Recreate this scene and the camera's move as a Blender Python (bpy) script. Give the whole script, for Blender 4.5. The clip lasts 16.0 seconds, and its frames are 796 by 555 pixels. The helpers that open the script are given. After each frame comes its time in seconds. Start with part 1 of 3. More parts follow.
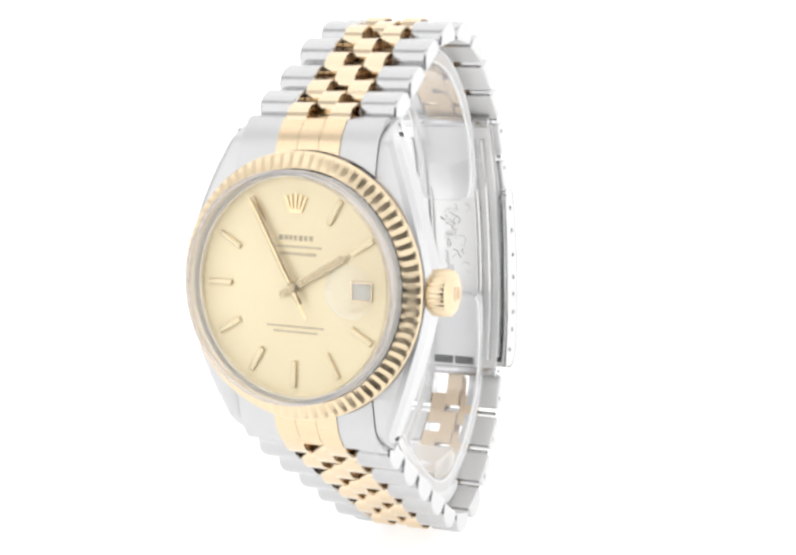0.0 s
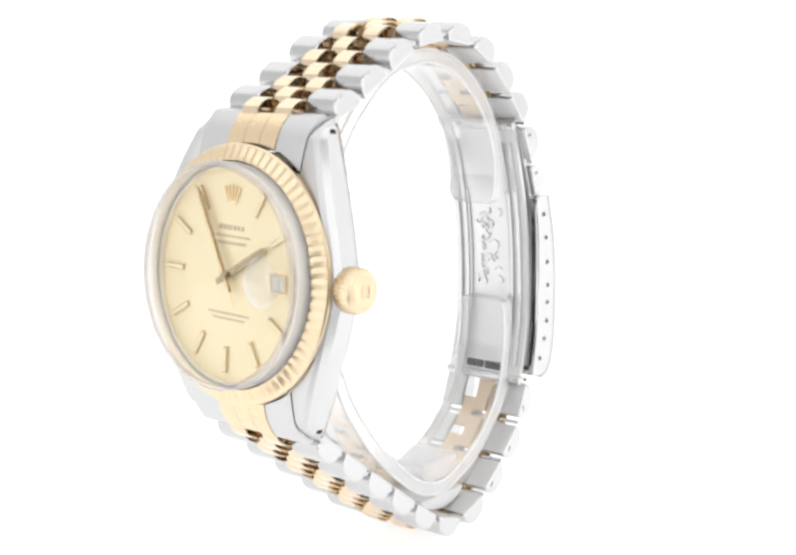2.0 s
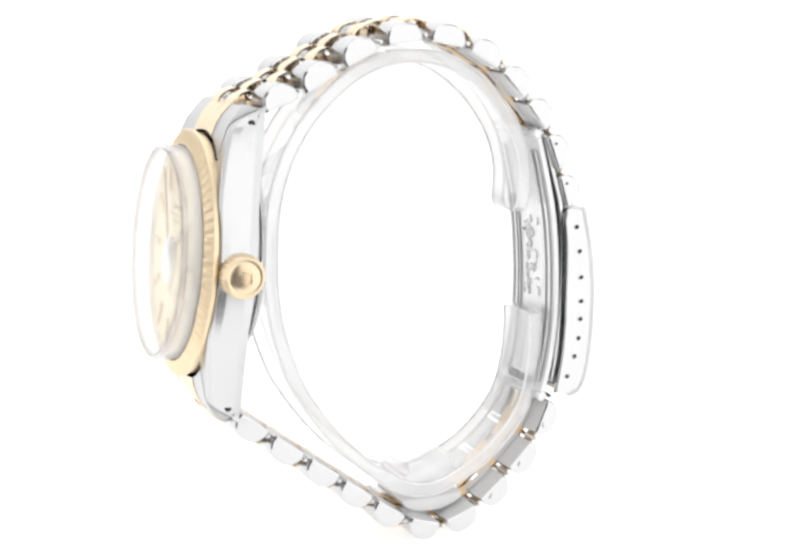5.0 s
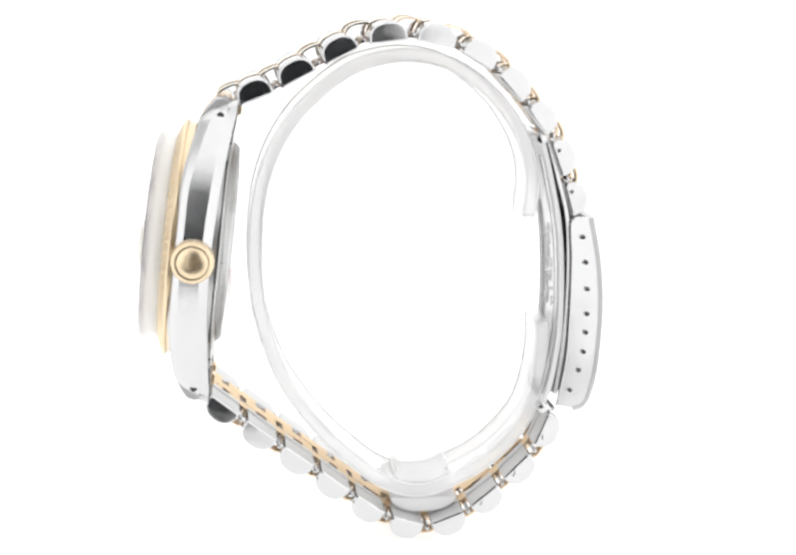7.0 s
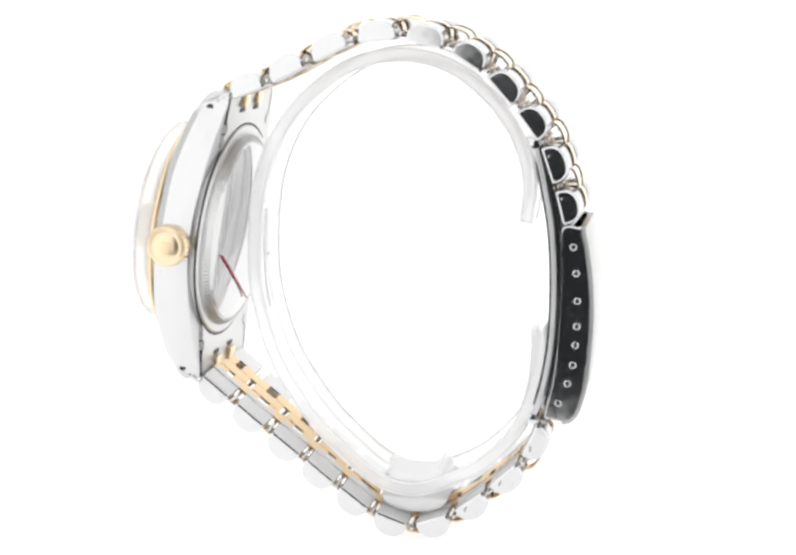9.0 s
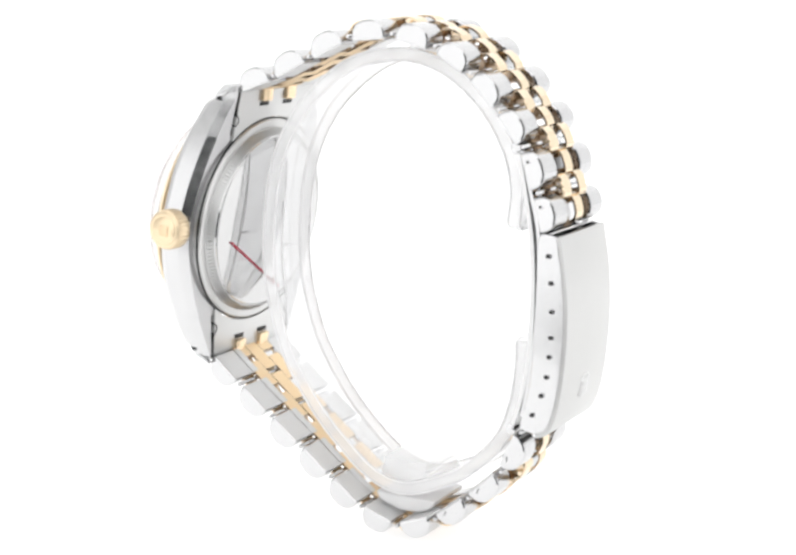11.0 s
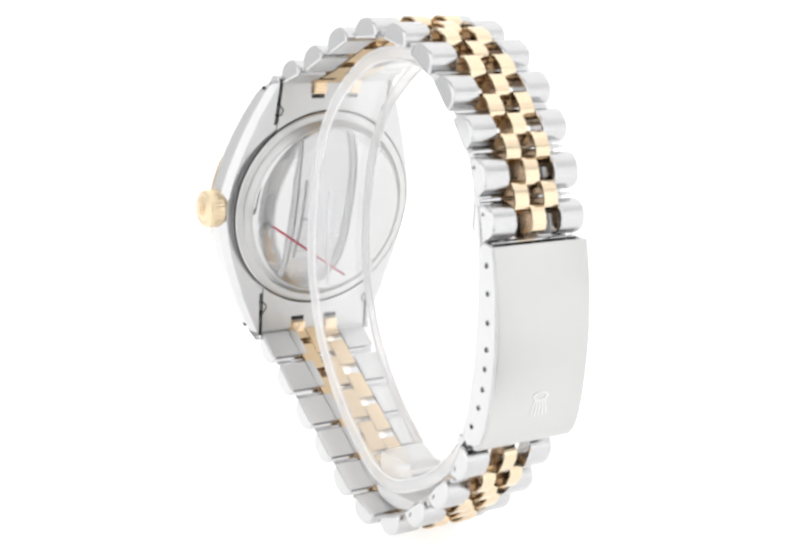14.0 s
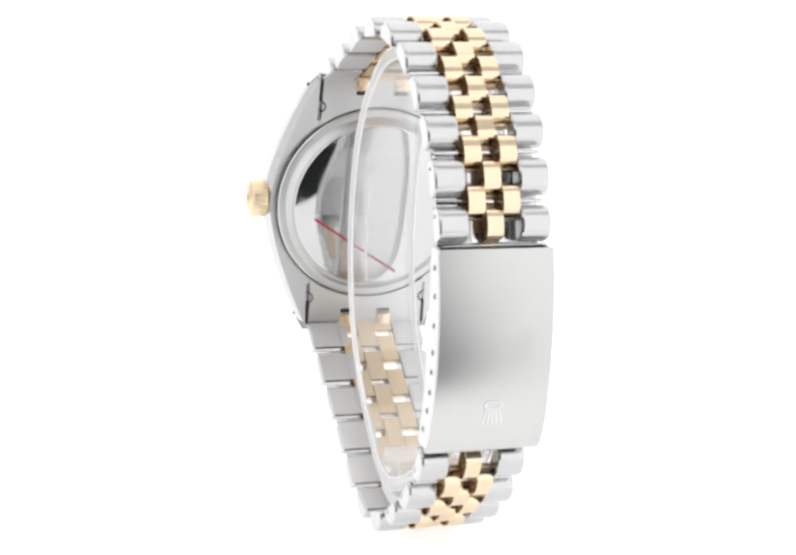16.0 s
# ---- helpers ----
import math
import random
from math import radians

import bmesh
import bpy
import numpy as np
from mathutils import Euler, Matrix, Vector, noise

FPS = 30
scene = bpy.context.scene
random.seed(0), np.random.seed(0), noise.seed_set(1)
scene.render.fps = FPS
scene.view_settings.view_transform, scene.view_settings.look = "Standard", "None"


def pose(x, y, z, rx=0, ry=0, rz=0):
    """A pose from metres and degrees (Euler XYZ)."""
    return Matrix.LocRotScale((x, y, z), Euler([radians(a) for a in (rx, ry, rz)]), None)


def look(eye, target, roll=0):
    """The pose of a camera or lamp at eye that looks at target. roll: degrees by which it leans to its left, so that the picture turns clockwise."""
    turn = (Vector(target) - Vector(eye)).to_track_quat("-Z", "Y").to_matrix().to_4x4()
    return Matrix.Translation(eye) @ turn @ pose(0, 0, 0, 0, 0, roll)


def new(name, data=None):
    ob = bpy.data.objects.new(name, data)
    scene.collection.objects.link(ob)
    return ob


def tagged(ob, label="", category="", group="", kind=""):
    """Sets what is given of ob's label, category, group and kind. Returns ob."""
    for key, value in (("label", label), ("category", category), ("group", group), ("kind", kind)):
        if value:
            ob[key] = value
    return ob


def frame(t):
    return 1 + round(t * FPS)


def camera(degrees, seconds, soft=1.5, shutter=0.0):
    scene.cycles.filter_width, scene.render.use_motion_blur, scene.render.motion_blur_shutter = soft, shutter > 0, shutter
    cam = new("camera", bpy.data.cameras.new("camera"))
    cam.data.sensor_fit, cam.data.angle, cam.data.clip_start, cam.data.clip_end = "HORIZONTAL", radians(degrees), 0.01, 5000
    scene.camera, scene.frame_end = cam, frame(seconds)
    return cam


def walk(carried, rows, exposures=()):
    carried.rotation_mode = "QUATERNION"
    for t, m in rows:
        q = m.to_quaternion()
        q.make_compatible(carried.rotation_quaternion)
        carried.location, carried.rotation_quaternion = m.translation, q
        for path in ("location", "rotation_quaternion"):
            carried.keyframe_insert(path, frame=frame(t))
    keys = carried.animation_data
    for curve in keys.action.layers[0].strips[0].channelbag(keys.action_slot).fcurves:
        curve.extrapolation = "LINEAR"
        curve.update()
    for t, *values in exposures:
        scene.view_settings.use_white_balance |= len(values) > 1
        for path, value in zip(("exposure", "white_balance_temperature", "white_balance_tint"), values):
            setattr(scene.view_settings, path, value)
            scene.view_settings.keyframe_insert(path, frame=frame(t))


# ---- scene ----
# The camera stands still; the watch and its clear cuff turn on a white table.
AXIS_SPIN = (8.547, 0.01862, -0.000706)
DIST, PITCH = 0.2384, radians(13.49)
EYE = (0.0, -DIST * math.cos(PITCH), DIST * math.sin(PITCH))
VIEW = look(EYE, (-DIST * 0.01377, 0.0, 0.0), 0.287)
cam = camera(27.87, 16.0, soft=3.0)
walk(cam, [(0.0, VIEW), (16.0, VIEW)])

# ---- world and light ----
GROUND_Z = -0.0394
world = bpy.data.worlds.new("studio")
world.use_nodes = True
world.node_tree.nodes["Background"].inputs[0].default_value = (0.9, 0.95, 1.0, 1)
world.node_tree.nodes["Background"].inputs[1].default_value = 0.03
scene.world = world
scene.view_settings.exposure = 0.0


# ---- materials ----
def material(name, colour, rough=0.5, metal=0.0, **extra):
    m = bpy.data.materials.new(name)
    m.use_nodes = True
    b = m.node_tree.nodes["Principled BSDF"]
    b.inputs["Base Color"].default_value = (*colour, 1)
    b.inputs["Roughness"].default_value = rough
    b.inputs["Metallic"].default_value = metal
    for key, value in extra.items():
        b.inputs[key.replace("_", " ")].default_value = value
    return m


def worn(m, scale, stretch, rough_lo, rough_hi, bump, tint=0.06):
    """Fine grain along one way, faint smears at a second scale, in object space (metres)."""
    t = m.node_tree
    b = t.nodes["Principled BSDF"]
    co = t.nodes.new("ShaderNodeTexCoord")
    mp = t.nodes.new("ShaderNodeMapping")
    mp.inputs["Scale"].default_value = stretch
    t.links.new(co.outputs["Object"], mp.inputs["Vector"])
    fine = t.nodes.new("ShaderNodeTexNoise")
    fine.inputs["Scale"].default_value = scale
    fine.inputs["Detail"].default_value = 3
    t.links.new(mp.outputs["Vector"], fine.inputs["Vector"])
    wide = t.nodes.new("ShaderNodeTexNoise")
    wide.inputs["Scale"].default_value = 260
    wide.inputs["Detail"].default_value = 4
    t.links.new(co.outputs["Object"], wide.inputs["Vector"])
    mix = t.nodes.new("ShaderNodeMath")
    mix.operation = "MULTIPLY"
    t.links.new(fine.outputs["Fac"], mix.inputs[0])
    t.links.new(wide.outputs["Fac"], mix.inputs[1])
    rg = t.nodes.new("ShaderNodeMapRange")
    rg.inputs["From Min"].default_value, rg.inputs["From Max"].default_value = 0.1, 0.42
    rg.inputs["To Min"].default_value, rg.inputs["To Max"].default_value = rough_lo, rough_hi
    t.links.new(mix.outputs[0], rg.inputs["Value"])
    t.links.new(rg.outputs["Result"], b.inputs["Roughness"])
    base = b.inputs["Base Color"].default_value[:]
    ramp = t.nodes.new("ShaderNodeMix")
    ramp.data_type = "RGBA"
    ramp.inputs["A"].default_value = tuple(c * (1 - tint) for c in base[:3]) + (1,)
    ramp.inputs["B"].default_value = tuple(min(1, c * (1 + tint)) for c in base[:3]) + (1,)
    t.links.new(wide.outputs["Fac"], ramp.inputs["Factor"])
    t.links.new(ramp.outputs["Result"], b.inputs["Base Color"])
    if bump:
        bp = t.nodes.new("ShaderNodeBump")
        bp.inputs["Strength"].default_value = bump
        bp.inputs["Distance"].default_value = 0.00005
        t.links.new(fine.outputs["Fac"], bp.inputs["Height"])
        t.links.new(bp.outputs["Normal"], b.inputs["Normal"])
    return m


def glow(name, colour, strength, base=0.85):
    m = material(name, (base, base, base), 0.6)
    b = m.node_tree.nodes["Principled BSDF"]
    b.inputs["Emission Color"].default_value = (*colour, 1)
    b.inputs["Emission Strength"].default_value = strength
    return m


STEEL = worn(material("polished_steel", (0.665, 0.665, 0.67), 0.12, 1.0), 700, (1, 1, 1), 0.07, 0.16, 0.0, 0.02)
SATIN = worn(material("brushed_steel", (0.58, 0.58, 0.585), 0.3, 1.0), 2600, (0.06, 1, 1), 0.15, 0.26, 0.05, 0.06)
CLASP_STEEL = worn(material("clasp_brushed_steel", (0.645, 0.645, 0.64), 0.3, 1.0), 2600, (1, 1, 0.05), 0.3, 0.37, 0.01, 0.03)
def brushed_across(m, amount):
    t = m.node_tree
    b = t.nodes["Principled BSDF"]
    b.inputs["Anisotropic"].default_value = amount
    way = t.nodes.new("ShaderNodeVectorTransform")
    way.vector_type, way.convert_from, way.convert_to = "VECTOR", "OBJECT", "WORLD"
    way.inputs[0].default_value = (1, 0, 0)
    t.links.new(way.outputs[0], b.inputs["Tangent"])


brushed_across(CLASP_STEEL, 0.96)
GOLD = worn(material("polished_yellow_gold", (0.80, 0.655, 0.475), 0.12, 1.0), 900, (1, 1, 1), 0.06, 0.2, 0.0, 0.04)
BEZEL_GOLD = worn(material("fluted_yellow_gold", (0.83, 0.68, 0.47), 0.25, 1.0), 900, (1, 1, 1), 0.27, 0.37, 0.0, 0.04)
# unpolished joint gold, darkened to paint in the shade between links
JOINT_GOLD = worn(material("shaded_joint_gold", (0.38, 0.275, 0.185), 0.4, 1.0), 1500, (1, 1, 1), 0.2, 0.4, 0.02, 0.12)
GOLD_SATIN = worn(material("satin_yellow_gold", (0.84, 0.66, 0.45), 0.3, 1.0), 2600, (0.06, 1, 1), 0.2, 0.3, 0.012, 0.04)
DIAL = worn(material("champagne_dial", (1.0, 0.855, 0.575), 0.38, 0.24), 1500, (1, 1, 1), 0.34, 0.44, 0.03, 0.03)


def sunburst(m, amount):
    """Fine brushing that runs out from the centre."""
    t = m.node_tree
    b = t.nodes["Principled BSDF"]
    b.inputs["Anisotropic"].default_value = amount
    way = t.nodes.new("ShaderNodeTangent")
    way.direction_type, way.axis = "RADIAL", "Z"
    t.links.new(way.outputs[0], b.inputs["Tangent"])


sunburst(DIAL, 0.7)
MARKER = material("pale_gold_marker", (0.93, 0.76, 0.48), 0.2, 1.0)
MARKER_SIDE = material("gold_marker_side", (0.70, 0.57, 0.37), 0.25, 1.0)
PRINT = material("dial_print", (0.52, 0.43, 0.27), 0.6)
POINTER = worn(material("dark_gold_pointer", (0.50, 0.41, 0.27), 0.25, 1.0), 900, (1, 1, 1), 0.18, 0.3, 0.0, 0.03)
# black pieces put in for the shade inside holes, slots and seams
DARK = material("black_recess_shade", (0.012, 0.012, 0.013), 0.5)
RED = material("red_film_line", (0.4, 0.004, 0.035), 0.4)
DATE_WHITE = material("date_disc", (0.78, 0.75, 0.66), 0.5)


def clear(name, tint, steep, extra=0.0, rough=0.02):
    """Thin clear plastic: see-through, with gloss that grows towards grazing views."""
    m = bpy.data.materials.new(name)
    m.use_nodes = True
    t = m.node_tree
    t.nodes.clear()
    out = t.nodes.new("ShaderNodeOutputMaterial")
    mix = t.nodes.new("ShaderNodeMixShader")
    thru = t.nodes.new("ShaderNodeBsdfTransparent")
    thru.inputs["Color"].default_value = (*tint, 1)
    gloss = t.nodes.new("ShaderNodeBsdfGlossy")
    gloss.inputs["Roughness"].default_value = rough
    lw = t.nodes.new("ShaderNodeLayerWeight")
    lw.inputs["Blend"].default_value = 0.5
    pw = t.nodes.new("ShaderNodeMath")
    pw.operation = "POWER"
    pw.inputs[1].default_value = steep
    t.links.new(lw.outputs["Facing"], pw.inputs[0])
    add = t.nodes.new("ShaderNodeMath")
    add.operation = "ADD"
    add.use_clamp = True
    add.inputs[1].default_value = extra
    t.links.new(pw.outputs[0], add.inputs[0])
    t.links.new(add.outputs[0], mix.inputs[0])
    t.links.new(thru.outputs[0], mix.inputs[1])
    t.links.new(gloss.outputs[0], mix.inputs[2])
    t.links.new(mix.outputs[0], out.inputs["Surface"])
    return m


LENS = clear("magnifier_acrylic", (0.985, 0.985, 0.985), 1.8, 0.04)


def frosted(name, share):
    """Clear plastic: partly see-through, partly a white scattering face that stands in for light."""
    m = material(name, (0.95, 0.95, 0.955), 0.4)
    t = m.node_tree
    out = t.nodes["Material Output"]
    thru = t.nodes.new("ShaderNodeBsdfTransparent")
    mix = t.nodes.new("ShaderNodeMixShader")
    mix.inputs[0].default_value = share
    t.links.new(thru.outputs[0], mix.inputs[1])
    t.links.new(t.nodes["Principled BSDF"].outputs[0], mix.inputs[2])
    t.links.new(mix.outputs[0], out.inputs["Surface"])
    return m


CRYSTAL = clear("acrylic_crystal", (0.995, 0.995, 0.995), 5.5, 0.02)
CLEAR = clear("clear_acrylic", (0.975, 0.975, 0.98), 2.6, 0.12, 0.06)
# crystal side whitened, painting in the surroundings it would refract
RIM = frosted("whitened_crystal_side", 0.36)
# grey tint painted in for the refracted line at the crystal's corners
RIM_LINE = clear("crystal_corner", (0.955, 0.94, 0.945), 3.0, 0.1)
# white put into the colour for light caught in edges and pad
EDGE = frosted("acrylic_highlight", 0.8)
# block whitened for the light it would refract
FOOT = frosted("moulded_acrylic", 0.3)
# cut edge, whitened to paint in the light it catches
FROST = frosted("cut_acrylic_edge", 0.55)
RING = material("satin_inner_ring", (0.9, 0.86, 0.76), 0.35, 0.6)
GOLD_INNER = worn(material("matt_inner_gold", (0.86, 0.68, 0.45), 0.5, 1.0), 2000, (0.06, 1, 1), 0.48, 0.58, 0.01, 0.04)
BLADE = worn(material("satin_blade_steel", (0.8, 0.8, 0.8), 0.45, 1.0), 2000, (1, 1, 0.06), 0.42, 0.52, 0.01, 0.03)
INNER = worn(material("matt_inner_steel", (0.72, 0.72, 0.72), 0.5, 1.0), 2000, (0.06, 1, 1), 0.48, 0.58, 0.01, 0.04)
FLANK = worn(material("worn_flank_steel", (0.665, 0.665, 0.67), 0.2, 1.0), 700, (1, 1, 1), 0.16, 0.27, 0.0, 0.03)
LUG_SATIN = worn(material("lug_satin_steel", (0.64, 0.64, 0.645), 0.4, 1.0), 2400, (1, 0.06, 1), 0.38, 0.46, 0.01, 0.03)
BACK_SATIN = worn(material("back_satin_steel", (0.62, 0.62, 0.615), 0.35, 1.0), 2400, (1, 1, 1), 0.3, 0.4, 0.01, 0.04)
BACK_STEEL = worn(material("polished_back_steel", (0.60, 0.60, 0.60), 0.2, 1.0), 900, (1, 1, 1), 0.04, 0.13, 0.0, 0.04)
# the table gets an added glow, which keeps shade under the watch pale
TABLE = glow("glowing_white_table", (1, 1, 1), 0.75, 0.5)
PANEL = glow("lit_diffuser", (1, 1, 1), 0.96, 0.25)
PANEL_WEST = glow("west_diffuser", (1, 1, 1), 0.55, 0.25)
PANEL_FRONT = glow("front_diffuser", (1, 1, 1), 1.1, 0.25)
PANEL_DIM = glow("dim_glow_panel", (1, 1, 1), 0.3, 0.3)
PANEL_TOP = glow("lit_ceiling_diffuser", (1, 0.995, 0.985), 1.1, 0.25)


# ---- building helpers (lengths in millimetres) ----
def finish(name, bm, mat, sharp=32, ends=None, steep=0.3, under=None, foot=-99.0):
    """ends, under: other materials for the faces that look along x, or lie below foot, and for those that look down."""
    me = bpy.data.meshes.new(name)
    bmesh.ops.recalc_face_normals(bm, faces=bm.faces)
    if ends or under:
        for f in bm.faces:
            f.normal_update()
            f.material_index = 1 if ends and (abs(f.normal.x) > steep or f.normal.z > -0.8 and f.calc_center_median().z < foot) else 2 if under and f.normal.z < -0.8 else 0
    bmesh.ops.scale(bm, vec=(0.001, 0.001, 0.001), verts=bm.verts)
    bm.to_mesh(me)
    bm.free()
    me.materials.append(mat)
    if ends or under:
        me.materials.append(ends or mat)
        me.materials.append(under or mat)
    me.shade_smooth()
    me.set_sharp_from_angle(angle=radians(sharp))
    return me


def part(name, bm, mat, parent, label="", m=None, sharp=32, ends=None, steep=0.3, under=None, foot=-99.0):
    """Links a bmesh (or a mesh that is there already) as one object under parent."""
    ob = new(name, finish(name, bm, mat, sharp, ends, steep, under, foot) if isinstance(bm, bmesh.types.BMesh) else bm)
    ob.parent = parent
    if m is not None:
        ob.matrix_basis = m
    return tagged(ob, label=label)


def at(x, y, z, rx=0, ry=0, rz=0):
    return pose(x * 0.001, y * 0.001, z * 0.001, rx, ry, rz)


def loft(rings, closed=True, cap=True, bm=None, ring_closed=True):
    bm = bm or bmesh.new()
    made = [[bm.verts.new(p) for p in r] for r in rings]
    n = len(made[0])
    for a, b in zip(made, made[1:]):
        for i in range(n if ring_closed else n - 1):
            j = (i + 1) % n
            bm.faces.new((a[i], a[j], b[j], b[i]))
    if cap:
        bm.faces.new(made[0])
        bm.faces.new(made[-1])
    return bm


def lathe(profile, n=96, bm=None, cap=True):
    """profile: (radius, height) pairs turned about z."""
    rings = [[(r * math.cos(2 * math.pi * i / n), r * math.sin(2 * math.pi * i / n), z) for i in range(n)] for r, z in profile]
    return loft(rings, bm=bm, cap=cap)


def box(x0, x1, y0, y1, z0, z1, bevel=0.1, bm=None):
    fresh = bmesh.new()
    bmesh.ops.create_cube(fresh, size=1)
    for v in fresh.verts:
        v.co = ((x0 + x1) / 2 + v.co.x * (x1 - x0), (y0 + y1) / 2 + v.co.y * (y1 - y0), (z0 + z1) / 2 + v.co.z * (z1 - z0))
    if bevel:
        bmesh.ops.bevel(fresh, geom=fresh.edges[:], offset=bevel, segments=2, affect="EDGES", profile=0.6)
    if bm is None:
        return fresh
    tmp = bpy.data.meshes.new("tmp")
    fresh.to_mesh(tmp)
    fresh.free()
    bm.from_mesh(tmp)
    bpy.data.meshes.remove(tmp)
    return bm


def prism(poly, x0, x1, bevel):
    """A closed outline in y, z drawn out along x, with softened end edges."""
    cy = (min(p[0] for p in poly) + max(p[0] for p in poly)) / 2
    cz = (min(p[1] for p in poly) + max(p[1] for p in poly)) / 2
    hy = (max(p[0] for p in poly) - min(p[0] for p in poly)) / 2
    hz = (max(p[1] for p in poly) - min(p[1] for p in poly)) / 2

    def ring(x, inset):
        return [(x, cy + (y - cy) * (1 - inset / hy), cz + (z - cz) * (1 - inset / hz)) for y, z in poly]
    return loft([ring(x0, bevel), ring(x0 + bevel * 0.3, bevel * 0.3), ring(x0 + bevel, 0), ring(x1 - bevel, 0), ring(x1 - bevel * 0.3, bevel * 0.3), ring(x1, bevel)])


def dome(length, height, base=0.35, steps=16, power=0.85):
    """The D-shaped section of a bracelet link: flat inside, rounded outside."""
    pts = [(-length / 2 + 0.15, 0.0), (length / 2 - 0.15, 0.0)]
    for i in range(steps + 1):
        a = math.pi * i / steps
        c, s = math.cos(a), math.sin(a)
        pts.append((length / 2 * math.copysign(abs(c) ** power, c), base + (height - base) * s ** power))
    return pts


def shouldered(length, height, crest, steps=12):
    """The section of a small centre link: a long flat foot, a shorter rounded crest."""
    pts = [(-length / 2, 0.0), (length / 2, 0.0), (length / 2, 0.55), (crest / 2, 0.7)]
    for i in range(steps + 1):
        a = math.pi * i / steps
        c, q = math.cos(a), math.sin(a)
        pts.append((crest / 2 * math.copysign(abs(c) ** 0.7, c), 0.75 + (height - 0.75) * q ** 0.85))
    return pts + [(-crest / 2, 0.7), (-length / 2, 0.55)]


def folded(length, height, crest, x0, x1):
    """A small centre link folded from sheet: a foot and an arched crest, hollow along x."""
    outer = shouldered(length, height, crest)
    c = crest / 2 - 0.27
    inner = []
    for y, z in outer:
        if z < 0.1:
            inner.append((math.copysign(c, y), 0.36))
        elif z < 0.6:
            inner.append((math.copysign(c, y), 0.42))
        elif z < 0.72:
            inner.append((math.copysign(c, y), 0.7))
        else:
            inner.append((y * c / (crest / 2), 0.75 + (z - 0.75) * (height - 1.02) / (height - 0.75)))

    def ring(x, poly):
        return [(x, y, z) for y, z in poly]
    rings = [ring(x0, outer), ring(x1, outer), ring(x1, inner), ring(x0, inner)]
    bm = loft(rings + rings[:1], cap=False)
    bmesh.ops.remove_doubles(bm, verts=bm.verts, dist=0.0001)
    return bm


def sweep(path, x0, x1, thick, bm=None, taper=None):
    """A strip of the given thickness along a y, z path, from x0 to x1."""
    rings = []
    for i, (y, z) in enumerate(path):
        a = path[max(i - 1, 0)]
        b = path[min(i + 1, len(path) - 1)]
        d = Vector((b[0] - a[0], b[1] - a[1])).normalized()
        n = Vector((-d.y, d.x)) * thick / 2
        k = 1.0 if taper is None else taper(i / (len(path) - 1))
        xm, h = (x0 + x1) / 2, (x1 - x0) / 2 * k
        e = min(0.25, thick * 0.3)
        ring = []
        for sx, sn in ((-h, -1 + e), (-h + e, -1), (h - e, -1), (h, -1 + e), (h, 1 - e), (h - e, 1), (-h + e, 1), (-h, 1 - e)):
            ring.append((xm + sx, y + n.x * sn, z + n.y * sn))
        rings.append(ring)
    return loft(rings, bm=bm)


def smooth_path(points, steps=8):
    """Catmull-Rom through the points."""
    out = []
    for i in range(len(points) - 1):
        p = [Vector(points[min(max(i + k, 0), len(points) - 1)]) for k in (-1, 0, 1, 2)]
        for s in range(steps):
            t = s / steps
            out.append(tuple(0.5 * (2 * p[1] + (p[2] - p[0]) * t + (2 * p[0] - 5 * p[1] + 4 * p[2] - p[3]) * t * t + (3 * p[1] - p[0] - 3 * p[2] + p[3]) * t ** 3)))
    return out + [tuple(points[-1])]


